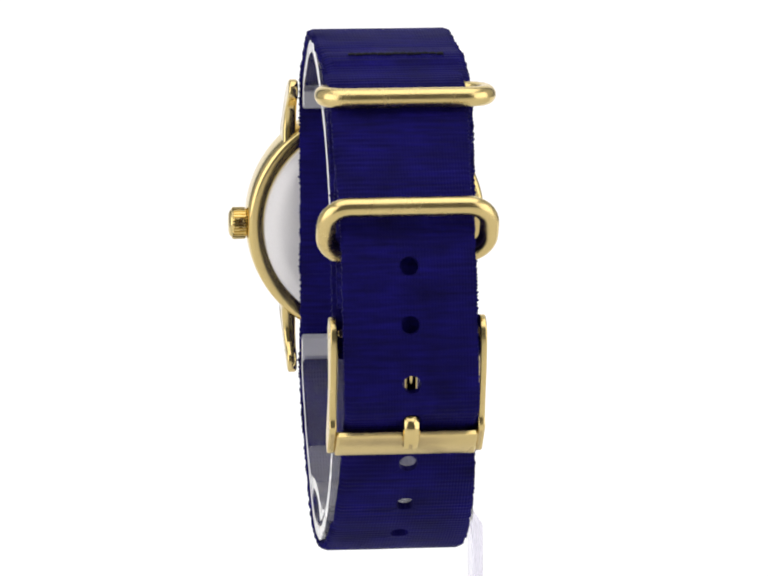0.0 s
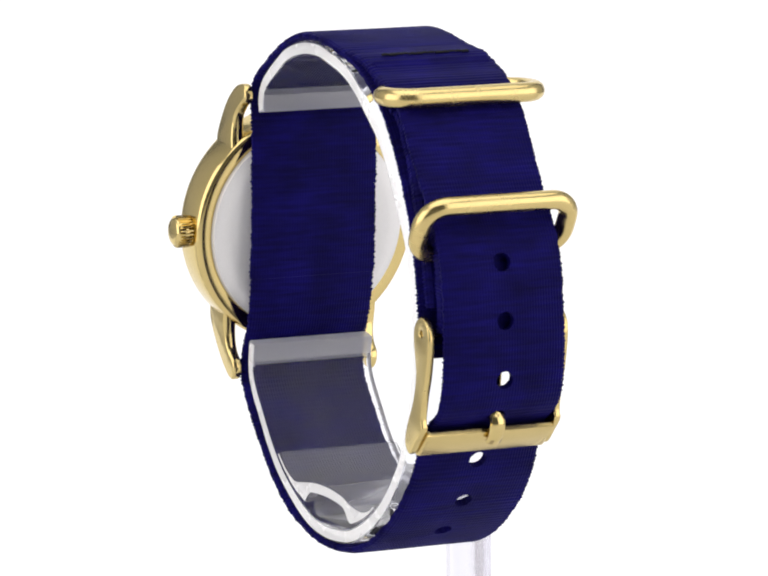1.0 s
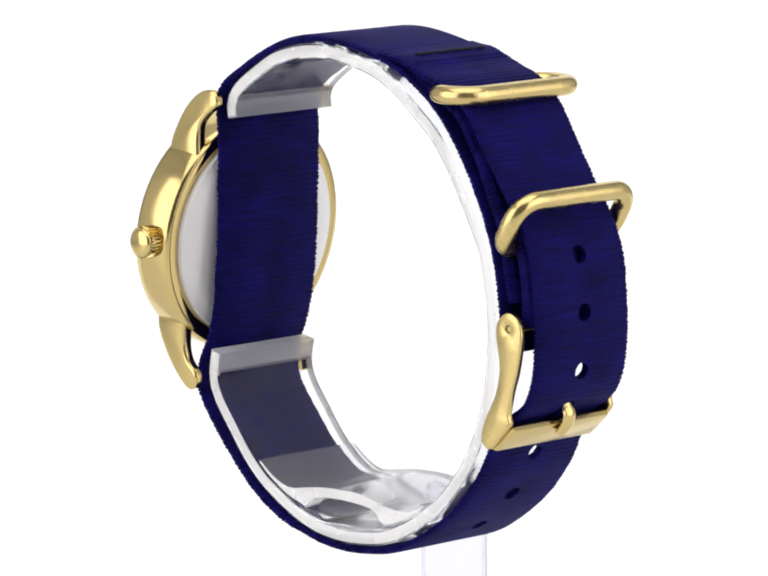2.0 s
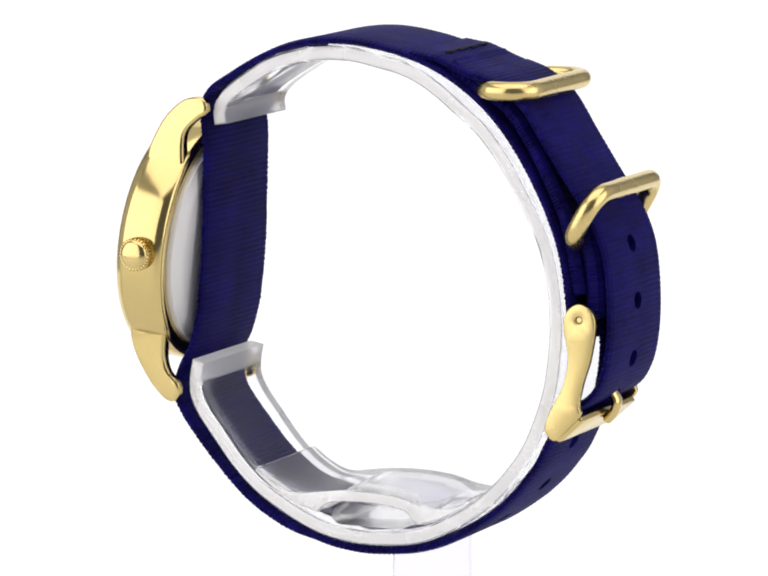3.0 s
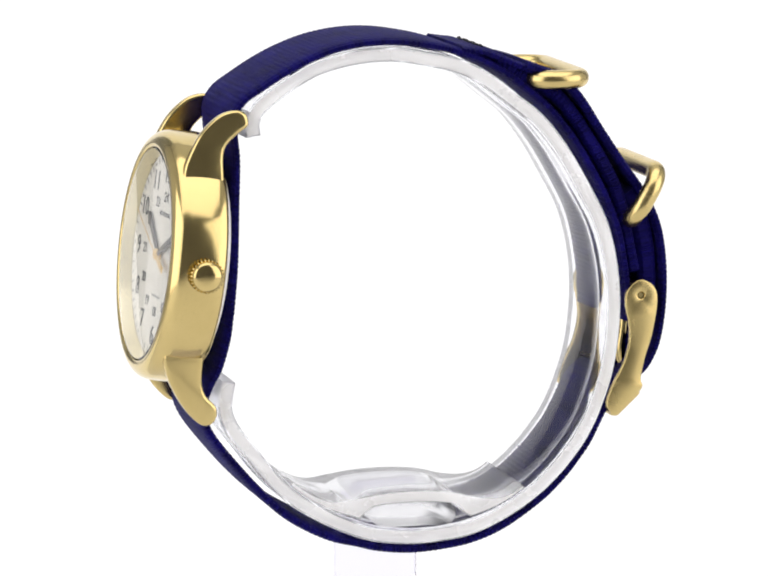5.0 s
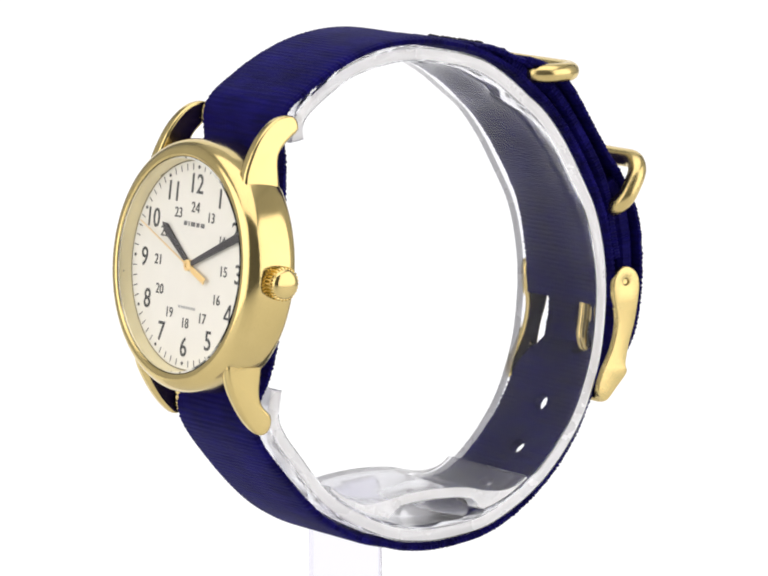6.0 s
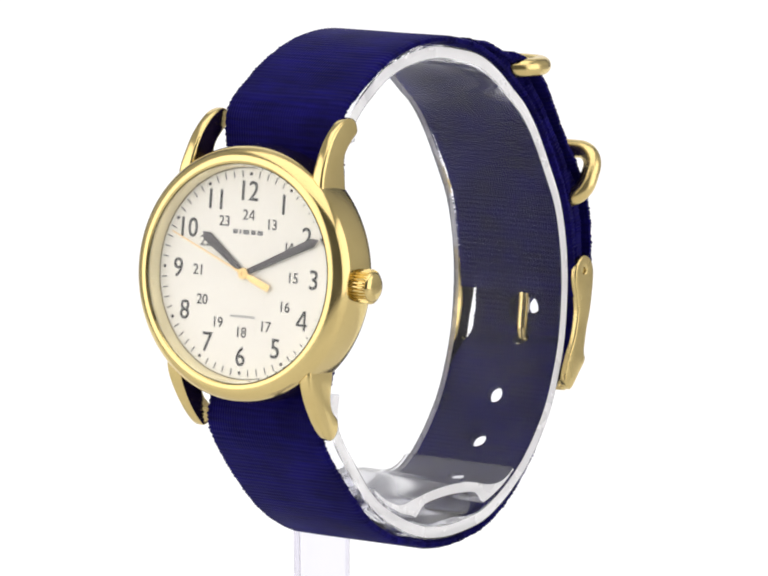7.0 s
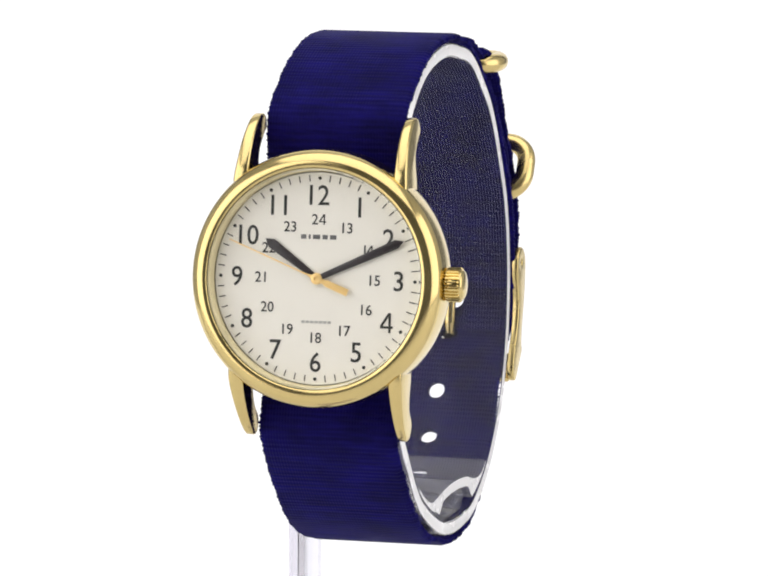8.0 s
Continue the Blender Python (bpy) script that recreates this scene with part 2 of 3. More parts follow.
    for i in range(n - 1):
        for j in (0, 5):
            bm.faces.new((g[i][j], g[i + 1][j], h[i + 1][j], h[i][j]))
    for i in (0, n - 1):
        for j in range(5):
            bm.faces.new((g[i][j], g[i][j + 1], h[i][j + 1], h[i][j]))
    for c, d in zip(gc, hc):
        for k in range(len(c)):
            bm.faces.new((c[k - 1], c[k], d[k], d[k - 1]))
    for f in bm.faces:
        for lp in f.loops:
            lp[uv].uv = info[lp.vert]
    return bm


def four(height, m, name, parent, dx=0.0):
    """The figure 4 with an open counter, as a raised mesh; dx: its place along the line, in heights."""
    h = height
    t = 0.12 * h
    x0, x1, z0 = -0.33 * h, 0.33 * h, -0.5 * h
    sx = 0.1 * h
    out = [(sx, z0), (sx + t, z0), (sx + t, z0 + 0.22 * h), (x1, z0 + 0.22 * h), (x1, z0 + 0.22 * h + t), (sx + t, z0 + 0.22 * h + t), (sx + t, 0.5 * h), (sx - 0.02 * h, 0.5 * h), (x0, z0 + 0.36 * h), (x0, z0 + 0.22 * h), (sx, z0 + 0.22 * h)]
    hole = [(sx, z0 + 0.22 * h + t), (sx, 0.5 * h - 0.19 * h), (x0 + 0.14 * h, z0 + 0.22 * h + t)]
    move = lambda loop: [(x + dx * h, y) for x, y in loop]
    return part(name, slab(move(out), -0.02, 0.03, "z", 0, m, holes=(move(hole),)), INK, parent)


def lettering(text, height, m, name, parent, mat=INK, squeeze=0.9):
    """One word or number as a raised mesh, centred, with the built-in font."""
    cu = bpy.data.curves.new("writing", "FONT")
    cu.body, cu.size, cu.align_x, cu.align_y = text, height * MM * 1.4, "CENTER", "CENTER"
    cu.extrude, cu.resolution_u, cu.offset = 0.00003, 3, height * MM * 0.008
    tmp = bpy.data.objects.new("writing", cu)
    me = bpy.data.meshes.new_from_object(tmp)
    bpy.data.objects.remove(tmp)
    bpy.data.curves.remove(cu)
    xs, ys = [v.co.x for v in me.vertices], [v.co.y for v in me.vertices]
    k = height * MM / (max(ys) - min(ys))
    cx, cy = (max(xs) + min(xs)) / 2, (max(ys) + min(ys)) / 2
    for v in me.vertices:
        v.co = m @ Vector(((v.co.x - cx) * k * squeeze, (v.co.y - cy) * k, v.co.z))
    me.materials.clear()
    me.materials.append(mat)
    me.name = name
    ob = new(name, me)
    ob.parent = parent
    return ob


# ---- the studio ----
def studio():
    """A white sweep, given its own glow, on which the stand turns, in a plain unseen room."""
    z0 = -0.2
    prof = [(0.2, z0), (0.9, z0)]
    prof += [(0.9 + 0.5 * math.sin(a), z0 + 0.5 - 0.5 * math.cos(a)) for a in (math.pi / 2 * k / 16 for k in range(1, 17))]
    prof += [(1.4, 1.6)]
    back = [(y + (0.02 if z > z0 + 0.3 else 0), z - 0.02) for y, z in prof]
    bm = bmesh.new()
    rows = [[bm.verts.new((x, y, z)) for x in (-0.7, 0.7)] for y, z in prof]
    under = [[bm.verts.new((x, y, z)) for x in (-0.7, 0.7)] for y, z in back]
    for a, b in zip(rows, rows[1:]):
        bm.faces.new((a[0], a[1], b[1], b[0]))
    for a, b in zip(under, under[1:]):
        bm.faces.new((a[1], a[0], b[0], b[1]))
    for i in (0, 1):
        for a, b, c, d in zip(rows, rows[1:], under, under[1:]):
            bm.faces.new((a[i], b[i], d[i], c[i]))
    for a, b in ((rows[0], under[0]), (rows[-1], under[-1])):
        bm.faces.new((a[0], a[1], b[1], b[0]))
    tagged(part("backdrop", bm, SWEEP, None), "seamless white sweep under the display stand, made to glow pure white", "backdrop", kind="structure")

    def board(name, x0, x1, y0, y1, zl, zh, mat, label, category):
        tagged(part(name, slab([(x0, y0), (x1, y0), (x1, y1), (x0, y1)], zl, zh, "z"), mat, None), label, category, kind="structure")

    k = 1000
    # unseen boards, added to close the room and bounce light onto the watch
    board("floor", -1.42 * k, 1.42 * k, -1.52 * k, 1.6 * k, z0 * k - 60, z0 * k - 20.5, TABLE, "matte white studio floor under the sweep", "floor")
    board("platform", -0.7 * k, 0.7 * k, -0.7 * k, 0.199 * k, z0 * k - 20, z0 * k, TABLE, "matte white shooting table under the display stand", "table top")
    board("wall_west", -1.5 * k, -1.42 * k, -1.6 * k, 1.6 * k, -270, 1.7 * k, WALL, "plain white painted studio wall", "wall")
    board("wall_east", 1.42 * k, 1.5 * k, -1.6 * k, 1.6 * k, -270, 1.7 * k, WALL, "plain white painted studio wall", "wall")
    board("wall_south", -1.42 * k, 1.42 * k, -1.6 * k, -1.52 * k, -270, 1.7 * k, GREY_WALL, "unseen grey wall added behind the camera to darken reflections", "wall")
    board("ceiling", -1.5 * k, 1.5 * k, -1.6 * k, 1.6 * k, 1.71 * k, 1.78 * k, WALL, "plain white painted studio ceiling", "ceiling")


# ---- the watch ----
TILT = radians(6.8)
# case space: x towards three o'clock, y towards twelve, z out of the dial; origin at the level of the bezel's foot
CASE = pose(-26.4 * MM, 0.2 * MM, 5.13 * MM, 0, 0, 1.3) @ Matrix(((0, math.sin(TILT), -math.cos(TILT), 0),
                                                                  (-1, 0, 0, 0),
                                                                  (0, math.cos(TILT), math.sin(TILT), 0),
                                                                  (0, 0, 0, 1))) @ pose(0, 0, 1.5 * MM)
FACE = CASE @ pose(0, 0, -1.5 * MM)


def build_case(watch):
    side = [(12.9, -5.7), (14.1, -5.85), (14.5, -5.72), (14.72, -5.35), (14.82, -4.6), (14.86, -3.6), (14.85, -2.6), (14.82, -1.9), (14.77, -1.282), (12.9, -1.282)]
    part("case", revolve(side, 160, CASE), GOLD, watch, "polished gold-tone round watch case", degrees=50)
    # the bezel swells out of the flank and rolls over to the crystal
    arc = [(12.62, 0.1), (12.6, 0.42), (12.68, 0.55), (12.84, 0.63), (13.1, 0.66), (13.45, 0.6), (13.8, 0.44), (14.12, 0.19), (14.4, -0.13), (14.6, -0.5), (14.71, -0.86), (14.755, -1.1), (14.77, -1.28)]
    part("bezel", revolve(arc + [(12.9, -1.28), (12.62, -1.2)], 160, CASE), GOLD, watch, "rounded polished gold-tone bezel", degrees=50)
    rim = [(12.6, 0.08), (12.61, -1.48), (12.2, -1.48), (12.23, -1.4), (12.4, 0.0), (12.46, 0.08)]
    part("inner_ring", revolve(rim, 160, CASE), RING, watch, "deep gold-tone ring round the dial, paled by the dial's reflection in its colour", degrees=50)
    back = [(0, -7.0), (10.6, -6.95), (11.6, -6.8), (12.1, -6.5), (12.75, -6.35), (12.85, -5.3), (0, -5.3)]
    part("case_back", revolve(back, 128, CASE, closed=False), STEEL, watch, "brushed stainless steel case back")
    glass = [(0, 0.66), (4, 0.65), (8, 0.62), (12.4, 0.55), (12.57, 0.42), (12.57, 0.1), (0, 0.1)]
    cr = part("crystal", revolve(glass, 128, CASE, closed=False), GLASS, watch, "clear faintly domed mineral crystal", degrees=12)
    cr.visible_shadow = False
    # crown
    m = CASE @ pose(14.3 * MM, -0.2 * MM, -3.1 * MM, 0, 90, 0)
    stem = part("crown", revolve([(0, 0), (1.15, 0), (1.15, 0.55), (0, 0.55)], 32, m, closed=False), GOLD, watch, "fluted gold-tone winding crown")
    bm = bmesh.new()
    rings = []
    for h, big, small in ((0.5, 1.7, 1.65), (0.64, 1.98, 1.74), (2.08, 2.0, 1.76), (2.24, 1.84, 1.7)):
        rings.append([bm.verts.new(m @ (Vector(((big if k % 4 < 2 else small) * math.cos(math.pi * k / 56), (big if k % 4 < 2 else small) * math.sin(math.pi * k / 56), h)) * MM)) for k in range(112)])
    for a, b in zip(rings, rings[1:]):
        for k in range(112):
            bm.faces.new((a[k], a[(k + 1) % 112], b[(k + 1) % 112], b[k]))
    bm.faces.new(rings[0])
    bm.faces.new(rings[-1])
    part("knurled_grip", bm, GOLD, stem)
    cap = [(0, 2.7), (0.7, 2.68), (1.2, 2.62), (1.5, 2.52), (1.68, 2.36), (1.72, 2.2), (0, 2.2)]
    part("cap", revolve(cap, 40, m, closed=False), GOLD, stem)
    # lugs
    upper = [(-25.85, 14.3), (-25.75, 16.3), (-25.0, 18.2), (-23.55, 20.6), (-21.5, 22.45), (-19.6, 23.05), (-18.35, 22.7), (-18.0, 21.3),
             (-19.1, 20.5), (-20.6, 19.1), (-21.05, 17.6), (-20.95, 14.3)]
    lower = [(-28.3, -4.3), (-28.3, -6.4), (-27.55, -8.8), (-25.95, -11.6), (-24.2, -13.5), (-22.95, -13.85), (-22.1, -13.0), (-22.1, -11.65),
             (-23.3, -10.35), (-23.8, -8.9), (-23.75, -6.9), (-23.4, -4.3)]
    for prof in (upper, lower):
        shape = [tuple(p) for p in spline(prof, 0.6)]
        for s in (1, -1):
            lo, hi = (8.72, 10.5) if s > 0 else (-10.15, -8.5)
            bm = slab(shape, lo, hi, "y", 0.42, segments=4)
            for v in bm.verts:
                far = min(max((abs(v.co.z / MM - 4.7) - 11.5) / 7.0, 0), 1)
                v.co.y *= 1 - 0.06 * far * max(abs(v.co.y / MM) - 8.4, 0) / 1.9
            part("lug", bm, GOLD, watch, "curved gold-tone strap lug")


def build_dial(watch):
    dial = part("dial", revolve([(0, 0.0), (12.1, 0.0), (12.1, -0.4), (0, -0.4)], 96, FACE, closed=False), DIAL, watch, "matte ivory dial with dark grey numerals")

    def spot(hour, r, z=0.02):
        a = math.radians(hour * 30)
        return FACE @ Matrix.Translation(Vector((r * math.sin(a), r * math.cos(a), z)) * MM)

    for h in (1, 2, 3, 5, 6, 7, 8, 9, 10, 11, 12):
        lettering(str(h), 2.28, spot(h, 9.52), "numeral", dial, squeeze=0.92)
    for h in range(13, 25):
        if h not in (14, 24):
            lettering(str(h), 1.2, spot(h, 6.75), "numeral", dial, squeeze=0.95)
    four(2.28, spot(4, 9.52), "numeral", dial)
    for h, first, place, gap in ((14, "1", -0.3, 0.22), (24, "2", -0.38, 0.36)):
        one = spot(h, 6.75) @ Matrix.Translation((place * 1.2 * MM, 0, 0))
        lettering(first, 1.2, one, "numeral", dial, squeeze=0.95)
        four(1.2, spot(h, 6.75), "numeral", dial, gap)
    # maker's words, as plain bars
    x = -2.05
    for w in (0.62, 0.22, 0.85, 0.6, 0.75):
        part("printed_bar", slab([(x, 4.5), (x + w, 4.5), (x + w, 5.0), (x, 5.0)], 0.02, 0.05, "z", 0, FACE), GREY_INK, dial)
        x += w + 0.28
    for i in range(7):
        x = -1.75 + 0.51 * i
        part("printed_bar", slab([(x, -5.1), (x + 0.4, -5.1), (x + 0.4, -4.8), (x, -4.8)], 0.02, 0.04, "z", 0, FACE), PALE_INK, dial)
    tick = part("minute_mark", slab([(-0.06, -0.38), (0.06, -0.38), (0.06, 0.38), (-0.06, 0.38)], 0, 0.03, "z"), INK, dial)
    dot = part("hour_dot", revolve([(0, 0), (0.2, 0), (0.2, 0.04), (0, 0.04)], 16, closed=False), INK, dial)
    first = {"tick": True, "dot": True}
    for k in range(60):
        kind = "dot" if k % 5 == 0 else "tick"
        m = FACE @ pose(0, 0, 0.00002, 0, 0, -6 * k) @ pose(0, 0.01145, 0)
        src = dot if kind == "dot" else tick
        if first[kind]:
            src.matrix_basis, first[kind] = m, False
        else:
            same(src, m)

    def hand(name, outline, turn, z, mat, label, thick=0.12):
        m = FACE @ pose(0, 0, z * MM, 0, 0, -turn)
        return part(name, slab(outline, 0, thick, "z", 0.035, m), mat, watch, label)

    hand("hour_hand", [(-0.3, -0.5), (0.3, -0.5), (0.58, 6.7), (0, 7.6), (-0.58, 6.7)], -54.5, 0.16, HAND, "black pointed hour hand")
    hand("minute_hand", [(-0.3, -0.5), (0.3, -0.5), (0.52, 10.2), (0, 11.1), (-0.52, 10.2)], 65.5, 0.32, HAND, "black pointed minute hand")
    hand("second_hand", [(-0.3, 0.3), (-0.09, 1.2), (-0.06, 11.2), (0.06, 11.2), (0.09, 1.2), (0.3, 0.3), (0.3, -1.0), (0.38, -1.3), (0.42, -4.0), (-0.42, -4.0), (-0.42, -1.3), (-0.3, -1.0)],
         -68.0, 0.46, GOLD_PAINT, "thin gold second hand with a broad tail", 0.08)
    part("hand_hub", revolve([(0, 0.05), (0.66, 0.05), (0.66, 0.56), (0.5, 0.64), (0.25, 0.64), (0.22, 0.54), (0, 0.54)], 32, FACE, closed=False), GOLD_PAINT, watch)


GREY_INK = material("mid_grey_ink", (0.13, 0.13, 0.13), 0.6)[0]
PALE_INK = material("pale_grey_ink", (0.4, 0.4, 0.38), 0.6)[0]
HALF = 8.2
# webbing behind the case, over the top and down to the buckle's pivot
UPPER = [(-19.9, -1.0), (-19.4, 5.0), (-19.15, 12.4), (-19.05, 17.0), (-19.3, 20.0), (-19.25, 22.2), (-18.2, 23.9), (-16.1, 25.35), (-13.4, 27.0), (-10.6, 28.4), (-7.7, 29.5),
         (-4.7, 30.15), (-1.8, 30.4), (1.0, 30.3), (4.0, 29.85, 0.15), (6.9, 29.2, 0.3), (9.8, 28.2, 0.5), (12.8, 26.7, 0.65), (15.7, 24.7, 0.7), (18.7, 22.0, 0.6), (21.6, 18.3, 0.4), (24.4, 13.7, 0.2),
         (26.35, 9.5), (27.45, 5.8), (28.1, 1.4), (28.35, -1.6), (28.32, -3.7)]
# from behind the case, round the bottom, through the buckle and up as the outer tail
LOWER = [(-19.9, -1.0), (-20.3, -4.0), (-21.3, -7.4), (-22.5, -9.6), (-23.2, -11.6), (-23.2, -13.5), (-22.1, -15.75), (-19.5, -19.05), (-16.5, -22.4), (-13.55, -25.1), (-10.65, -26.95), (-7.7, -28.3),
         (-4.8, -29.05), (-2.0, -29.75, 0.1), (2.05, -30.13, 0.25), (6.6, -29.8, 0.4), (9.5, -29.25, 0.5), (12.4, -28.2, 0.55), (15.25, -26.6, 0.6), (18.1, -24.6, 0.65), (19.55, -23.35, 0.7), (21.0, -21.9, 0.7), (22.4, -20.2, 0.7),
         (23.85, -18.2, 0.7), (25.5, -14.9, 0.65), (26.6, -12.9, 0.6), (28.3, -11.4, 0.55), (30.0, -10.3, 0.5), (31.25, -8.9, 0.45), (32.35, -6.2, 0.3), (32.95, -2.0, 0.15), (32.95, 2.6), (32.45, 6.5), (31.45, 9.4), (29.9, 12.1),
         (27.95, 14.9), (25.15, 19.05), (22.05, 23.7), (19.0, 26.0), (16.0, 27.1)]


def build_strap(watch):
    part("strap_band", ribbon(UPPER, HALF, 0.9), NAVY, watch, "ribbed navy nylon band")
    holes = [(32.2, 7.3), (33.0, 0.8), (32.4, -6.0), (30.0, -10.3), (24.75, -16.35), (21.1, -21.75), (16.0, -26.1)]
    part("strap_tail", ribbon(LOWER, HALF - 0.15, 0.95, holes, taper=0.065), NAVY, watch, "ribbed navy nylon tail with punched eyelets")
    part("keeper_flap", ribbon([(8.0, 29.2, 0.4), (9.6, 28.95, 0.5), (11.0, 28.75, 0.6), (13.6, 27.7, 0.7), (16.2, 26.6, 0.7), (18.2, 25.2, 0.7), (19.6, 23.4, 0.6)], HALF - 0.1, 0.9), NAVY, watch, "stitched nylon flap under the upper keeper")
    part("inner_flap", ribbon([(12.6, 28.0, 0.65), (15.8, 25.7, 0.7), (19.8, 23.4, 0.6), (23.0, 19.2, 0.4), (26.0, 14.0), (27.6, 10.2), (28.5, 5.8), (29.2, 2.2)], HALF - 0.5, 1.6), NAVY, watch, "second layer of navy nylon")
    part("fold", ribbon([(28.5, 11.6), (29.9, 9.0), (30.7, 5.6), (31.0, 2.4), (31.0, -0.4)], HALF - 1.1, 2.3, rib=0.02), NAVY, watch, "folded end of the nylon webbing")
    part("turned_end", ribbon([(31.2, -1.0, 0.9), (31.45, -3.5, 0.9), (31.3, -6.2, 0.9), (30.7, -9.6, 0.9)], HALF - 1.3, 0.8, [(31.3, -6.4)], hole_r=2.1), NAVY, watch, "turned-under end of the nylon webbing with a slot for the tongue")
    # stitches across the flap
    for k in range(13):
        y = -4.9 + k * 0.86
        bm = tube([Vector((11.2 + 0.15 * math.sin(k * 1.7), y + d, 29.2 + 0.1 * (1 - abs(d) / 0.4))) for d in (-0.4, -0.15, 0.15, 0.4)], 0.17, 6, False)
        part("stitch", bm, THREAD, watch)


def keeper(watch, mid, along, wide, deep, wire, label, dy):
    """A rounded oblong wire loop round the webbing; along: its short direction in x, z."""
    u, v = Vector((along[0], 0, along[1])).normalized(), Vector((0, 1, 0))
    hw, hd, r = wide / 2 - wire, deep / 2 - wire, min(deep / 2 - wire, 2.6)
    pts = []
    for cx, cy, a0 in ((hw - r, hd - r, 0), (-hw + r, hd - r, 90), (-hw + r, -hd + r, 180), (hw - r, -hd + r, 270)):
        for k in range(9):
            a = radians(a0 + 90 * k / 8)
            pts.append((cx + r * math.cos(a), cy + r * math.sin(a)))
    dense = []
    for i, p in enumerate(pts):
        q = pts[(i + 1) % len(pts)]
        gap = math.hypot(q[0] - p[0], q[1] - p[1])
        for k in range(max(1, int(gap / 1.5))):
            t = k / max(1, int(gap / 1.5))
            dense.append((p[0] + (q[0] - p[0]) * t, p[1] + (q[1] - p[1]) * t))
    path = [Vector((mid[0], dy, mid[1])) + v * a + u * b for a, b in dense]
    return part("keeper", tube(path, wire, 18, True), GOLD_SATIN, watch, label)


def build_buckle(watch):
    dy = -0.2
    arm = [(27.85, -1.6), (28.15, 0.2), (29.6, 1.3), (31.2, 0.6), (31.8, -1.2), (31.2, -5.1), (30.3, -8.0), (29.75, -10.6), (29.95, -11.7), (28.4, -13.4), (27.0, -14.8), (26.2, -14.8),
           (25.5, -13.6), (26.2, -11.4), (27.7, -8.5), (28.4, -5.3)]
    shape = [tuple(p) for p in spline(arm, 0.5, True)]
    rivet = [(29.75 + 0.42 * math.cos(a), -0.6 + 0.42 * math.sin(a)) for a in (2 * math.pi * k / 16 for k in range(16))]
    bar = [(29.95, -12.5), (29.8, -12.75), (27.25, -15.1), (26.95, -15.2), (26.35, -15.1), (26.05, -14.6), (26.2, -14.2), (28.6, -12.15), (29.1, -12.0), (29.65, -12.1)]
    frame_ob = part("buckle", slab(bar, -8.4 + dy, 8.4 + dy - 0.6, "y", 0.3, segments=3), GOLD_SATIN, watch, "satin gold-tone pin buckle")
    for s in (1, -1):
        lo, hi = (7.8 + dy, 8.6 + dy) if s > 0 else (-9.25 + dy, -8.42 + dy)
        part("side_arm", slab(shape, lo, hi, "y", 0.22, holes=(rivet,), segments=3), GOLD_SATIN, frame_ob)
        part("pivot_end", tube([Vector((29.75, s * y + dy, -0.6)) for y in (7.2, 7.9, 8.4 if s > 0 else 9.0)], 0.33, 12, False), GOLD, frame_ob)
    part("pivot", tube([Vector((29.75, y + dy, -0.6)) for y in (-8.2, -4, 0, 4, 7.8)], 0.55, 12, False), GOLD, frame_ob)
    tongue = spline([Vector(q) for q in ((29.3, 0, 0.3), (30.2, 0, -1.6), (30.3, 0, -5.0), (29.9, 0, -8.4), (30.2, 0, -10.2), (30.75, 0, -11.4), (30.35, 0, -12.8), (29.5, 0, -13.7))], 0.25)
    bm = bmesh.new()
    rings = []
    for i, p in enumerate(tongue):
        d = (tongue[min(i + 1, len(tongue) - 1)] - tongue[max(i - 1, 0)]).normalized()
        u = Vector((0, 1, 0))
        w = d.cross(u)
        t = i / (len(tongue) - 1)
        k = 0.7 if t < 0.7 else 0.95
        rings.append([bm.verts.new((p + Vector((0, -0.15, 0)) + k * math.cos(a) * u + 0.55 * math.sin(a) * w) * MM) for a in (2 * math.pi * q / 12 for q in range(12))])
    for a, b in zip(rings, rings[1:]):
        for q in range(12):
            bm.faces.new((a[q], a[(q + 1) % 12], b[(q + 1) % 12], b[q]))
    bm.faces.new(rings[0])
    bm.faces.new(rings[-1])
    part("tongue", bm, GOLD, frame_ob, "gold-tone buckle tongue through an eyelet")


def build_watch():
    watch = tagged(new("wrist_watch"), "round gold-tone wrist watch with ivory dial on navy nylon strap", "watch")
    build_case(watch)
    build_dial(watch)
    build_strap(watch)
    keeper(watch, (19.85, 25.4), (1.0, 0.0), 20.9, 8.2, 1.15, "gold-tone oblong wire keeper near the top of the strap", 0.4)
    keeper(watch, (30.3, 11.2), (0.5, 0.866), 20.8, 8.9, 1.12, "tilted gold-tone oblong wire keeper above the buckle", -0.5)
    build_buckle(watch)
    return watch


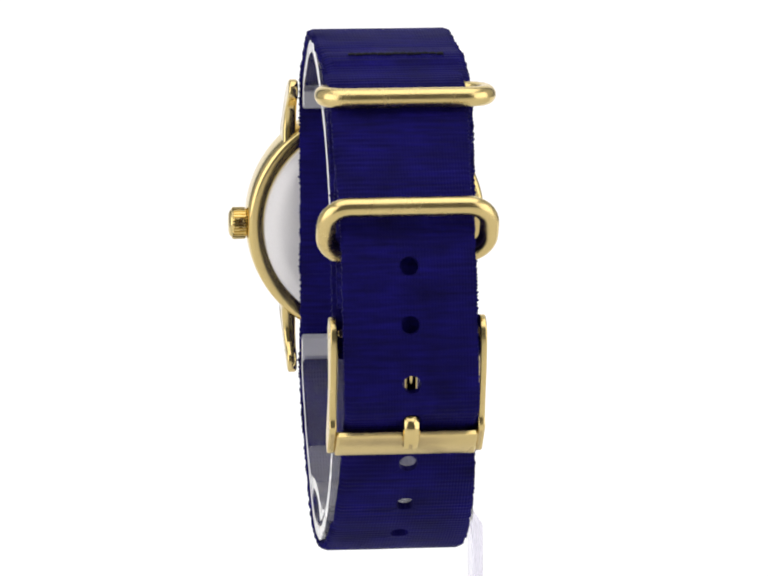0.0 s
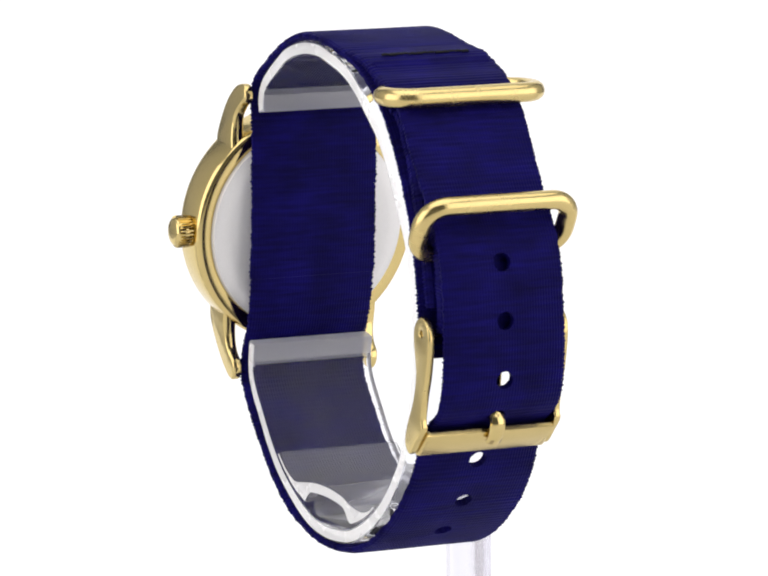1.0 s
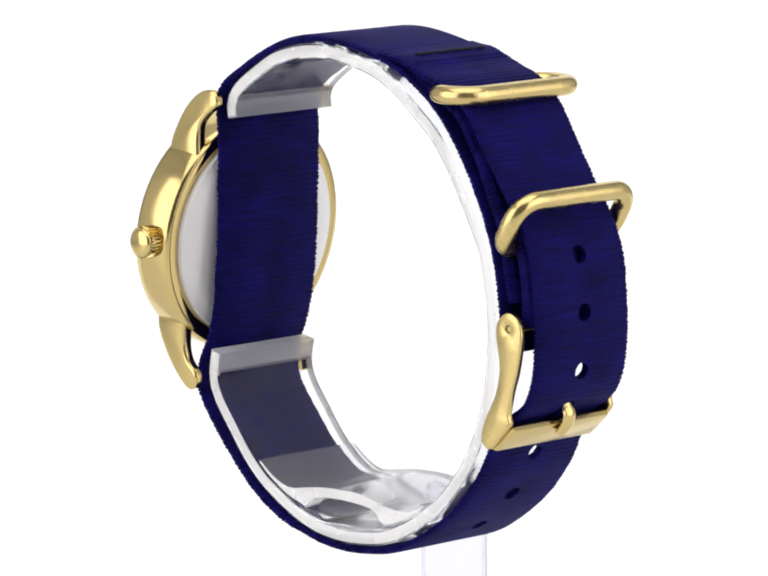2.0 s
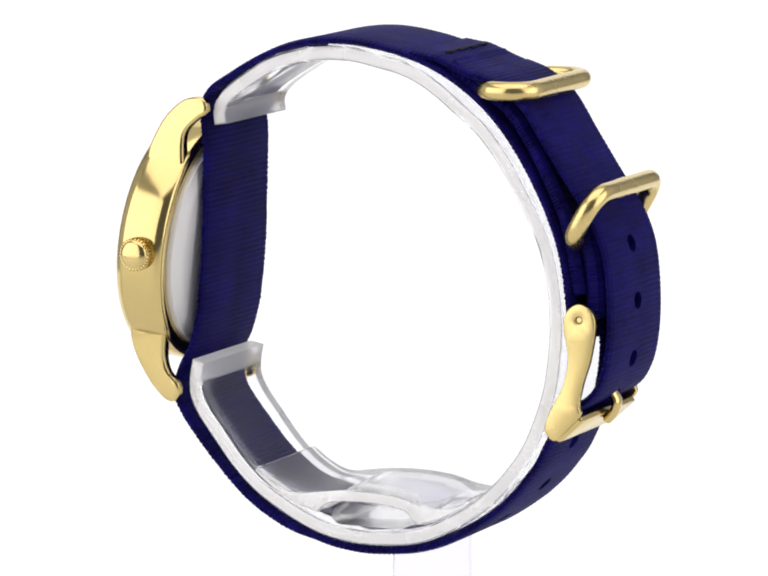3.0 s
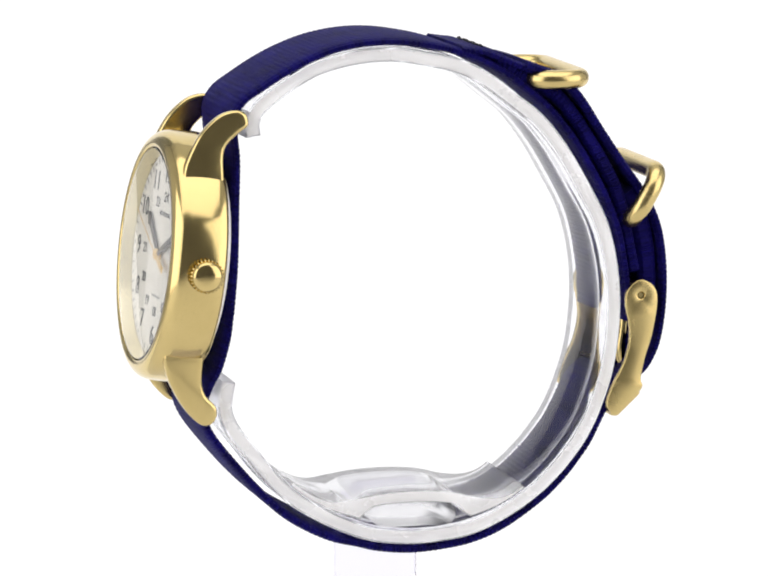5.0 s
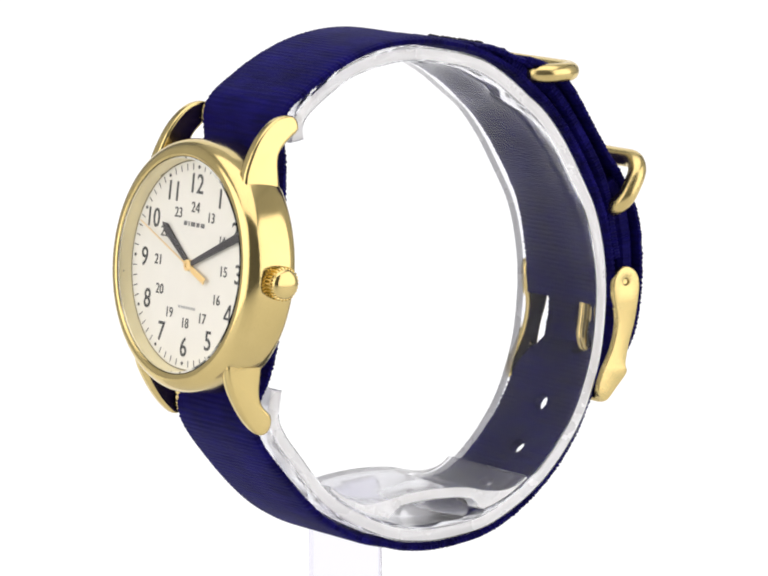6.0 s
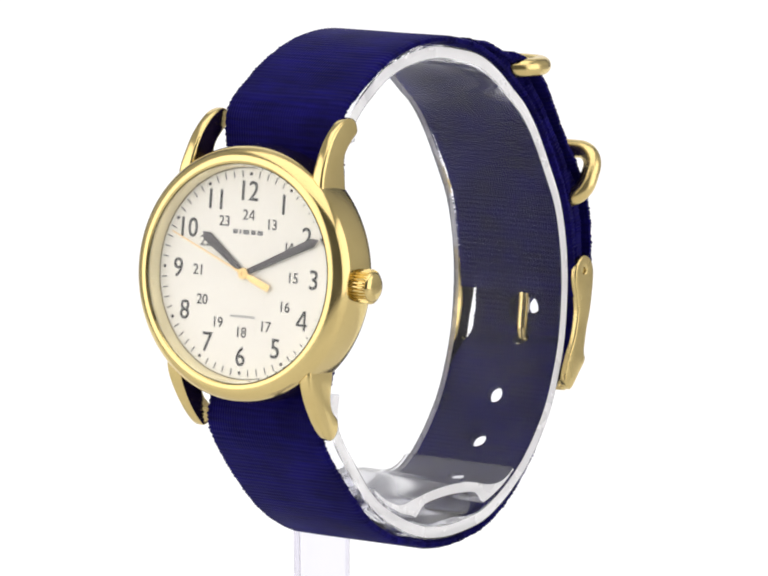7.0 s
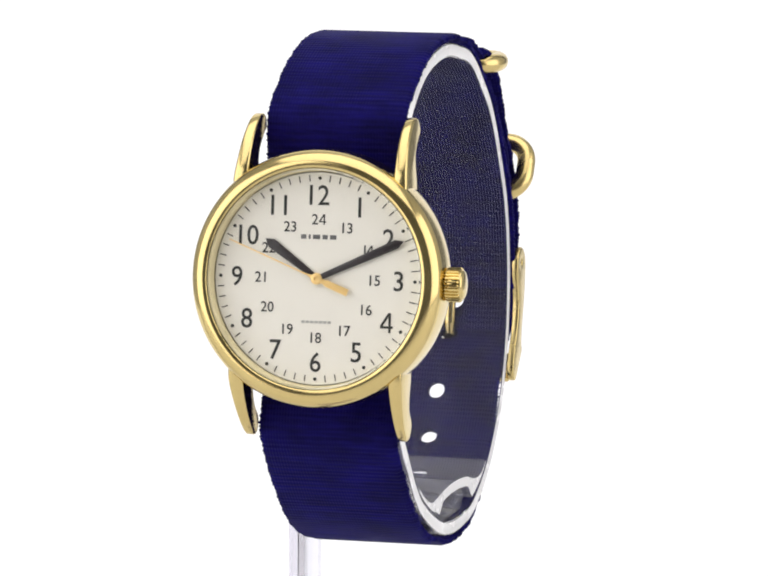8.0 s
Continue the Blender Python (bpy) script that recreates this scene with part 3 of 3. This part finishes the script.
# ---- the display ----
CUFF = [(-17.9, 19.6), (-18.05, 21.4), (-17.3, 23.2), (-15.6, 24.8), (-13.1, 26.5), (-10.3, 28.1), (-7.5, 29.0), (-4.7, 29.55), (-1.8, 29.78), (1.0, 29.65), (3.9, 29.1), (6.7, 28.5), (9.4, 27.5), (12.2, 25.8),
        (15.0, 23.6), (18.0, 21.1), (20.9, 17.4), (23.75, 12.5), (25.6, 8.9), (26.7, 5.2), (27.35, 0.8), (27.35, -4.0), (26.6, -9.5), (24.9, -14.6), (23.3, -17.75), (21.9, -19.7), (20.5, -21.4), (19.1, -22.8), (17.7, -24.05), (14.9, -26.0),
        (12.1, -27.5), (9.3, -28.6), (6.4, -29.15), (2.0, -29.45), (-2.0, -29.1), (-4.7, -28.4), (-7.4, -27.3), (-10.1, -25.9), (-12.9, -24.1), (-15.7, -21.4), (-18.4, -18.0), (-20.3, -15.5), (-21.4, -13.2), (-21.5, -11.0), (-21.1, -8.8)]
HUMP = [(15.3, -22.9), (14.2, -23.7), (12.2, -24.25), (9.5, -24.05), (6.4, -23.3), (2.4, -23.0), (-1.6, -23.15), (-4.6, -23.55), (-7.6, -23.9), (-10.3, -22.9), (-12.6, -21.3)]


def build_cuff():
    outer = spline(CUFF, 0.8)
    inner = []
    for i, p in enumerate(outer):
        t = (outer[min(i + 1, len(outer) - 1)] - outer[max(i - 1, 0)]).normalized()
        inner.append(p + Vector((t.y, -t.x)) * 1.75)
    cuff = tagged(new("display_cuff"), "clear acrylic C-shaped watch cuff inside the strap", "display cuff")
    loop = [tuple(p) for p in outer] + [tuple(p) for p in reversed(inner)]
    band = part("curved_strip", slab(loop, -8.0, 8.0, "y", 0.22), ACRYLIC, cuff, "clear curved acrylic strip with sawn edges", degrees=28)
    # the bridge over the hollow into which the stand's arm slides
    top = spline(HUMP, 0.7)
    low = []
    for i, p in enumerate(top):
        t = (top[min(i + 1, len(top) - 1)] - top[max(i - 1, 0)]).normalized()
        gap = min((p - q).length for q in inner) - 0.1
        low.append(p + Vector((-t.y, t.x)) * max(0.25, min(gap, 1.4 + 1.3 * max(0, 1 - max(gap - 2.4, 0)))))
    loop = [tuple(p) for p in top] + [tuple(p) for p in reversed(low)]
    bridge = part("bridge", slab(loop, -8.0, 8.0, "y", 0.12), HAZY, cuff, "wavy clear acrylic bridge", degrees=28)
    band.data.materials.append(FROST)
    for ob in (band, bridge):
        ob.data.materials.append(SAWN)
        for f in ob.data.polygons:
            if abs(f.normal.y) > 0.95:
                f.material_index = len(ob.data.materials) - 1
            elif ob is band and min((Vector((f.center.x, f.center.z)) / MM - Vector(q)).length for q in (CUFF[0], CUFF[-1])) < 3.1:
                f.material_index = 1
        for v in ob.data.vertices:
            v.co.y += lean(v.co.x / MM) * MM
    return cuff


def build_stand():
    stand = tagged(new("display_stand"), "clear acrylic post stand holding the watch cuff", "display stand")
    pill = []
    for cx, cz, a0 in ((6.0, -26.05, 0), (-1.4, -26.05, 90), (-1.4, -26.05, 180), (6.0, -26.05, 270)):
        for k in range(6):
            a = radians(a0 + 90 * k / 5)
            pill.append((cx + 1.35 * math.cos(a), cz + 1.35 * math.sin(a)))
    pill = [q for i, q in enumerate(pill) if math.dist(q, pill[i - 1]) > 1e-4]
    part("arm", slab(pill, -7.9, 9.85, "y", 0.25), HAZY, stand)
    post = [(-3.1, -198.4), (7.2, -198.4), (7.2, -28.2), (6.8, -27.6), (6.2, -27.45), (-1.6, -27.45), (-2.5, -27.6), (-3.1, -28.2)]
    ob = part("post", slab(post, 9.9, 11.05, "y", 0.25), ACRYLIC_ROD, stand)
    ob.data.materials.append(POLISHED)
    for f in ob.data.polygons:
        if abs(f.normal.y) < 0.9:
            f.material_index = 1
    base = [(-28, -19), (32, -19), (32, 41), (-28, 41)]
    part("base_plate", slab(base, -199.9, -198.45, "z", 0.3), ACRYLIC_ROD, stand)
    return stand


studio()
watch = build_watch()
cuff = build_cuff()
stand = build_stand()


def motions():
    for thing in (watch, cuff, stand):
        walk(thing, SPIN)


motions()
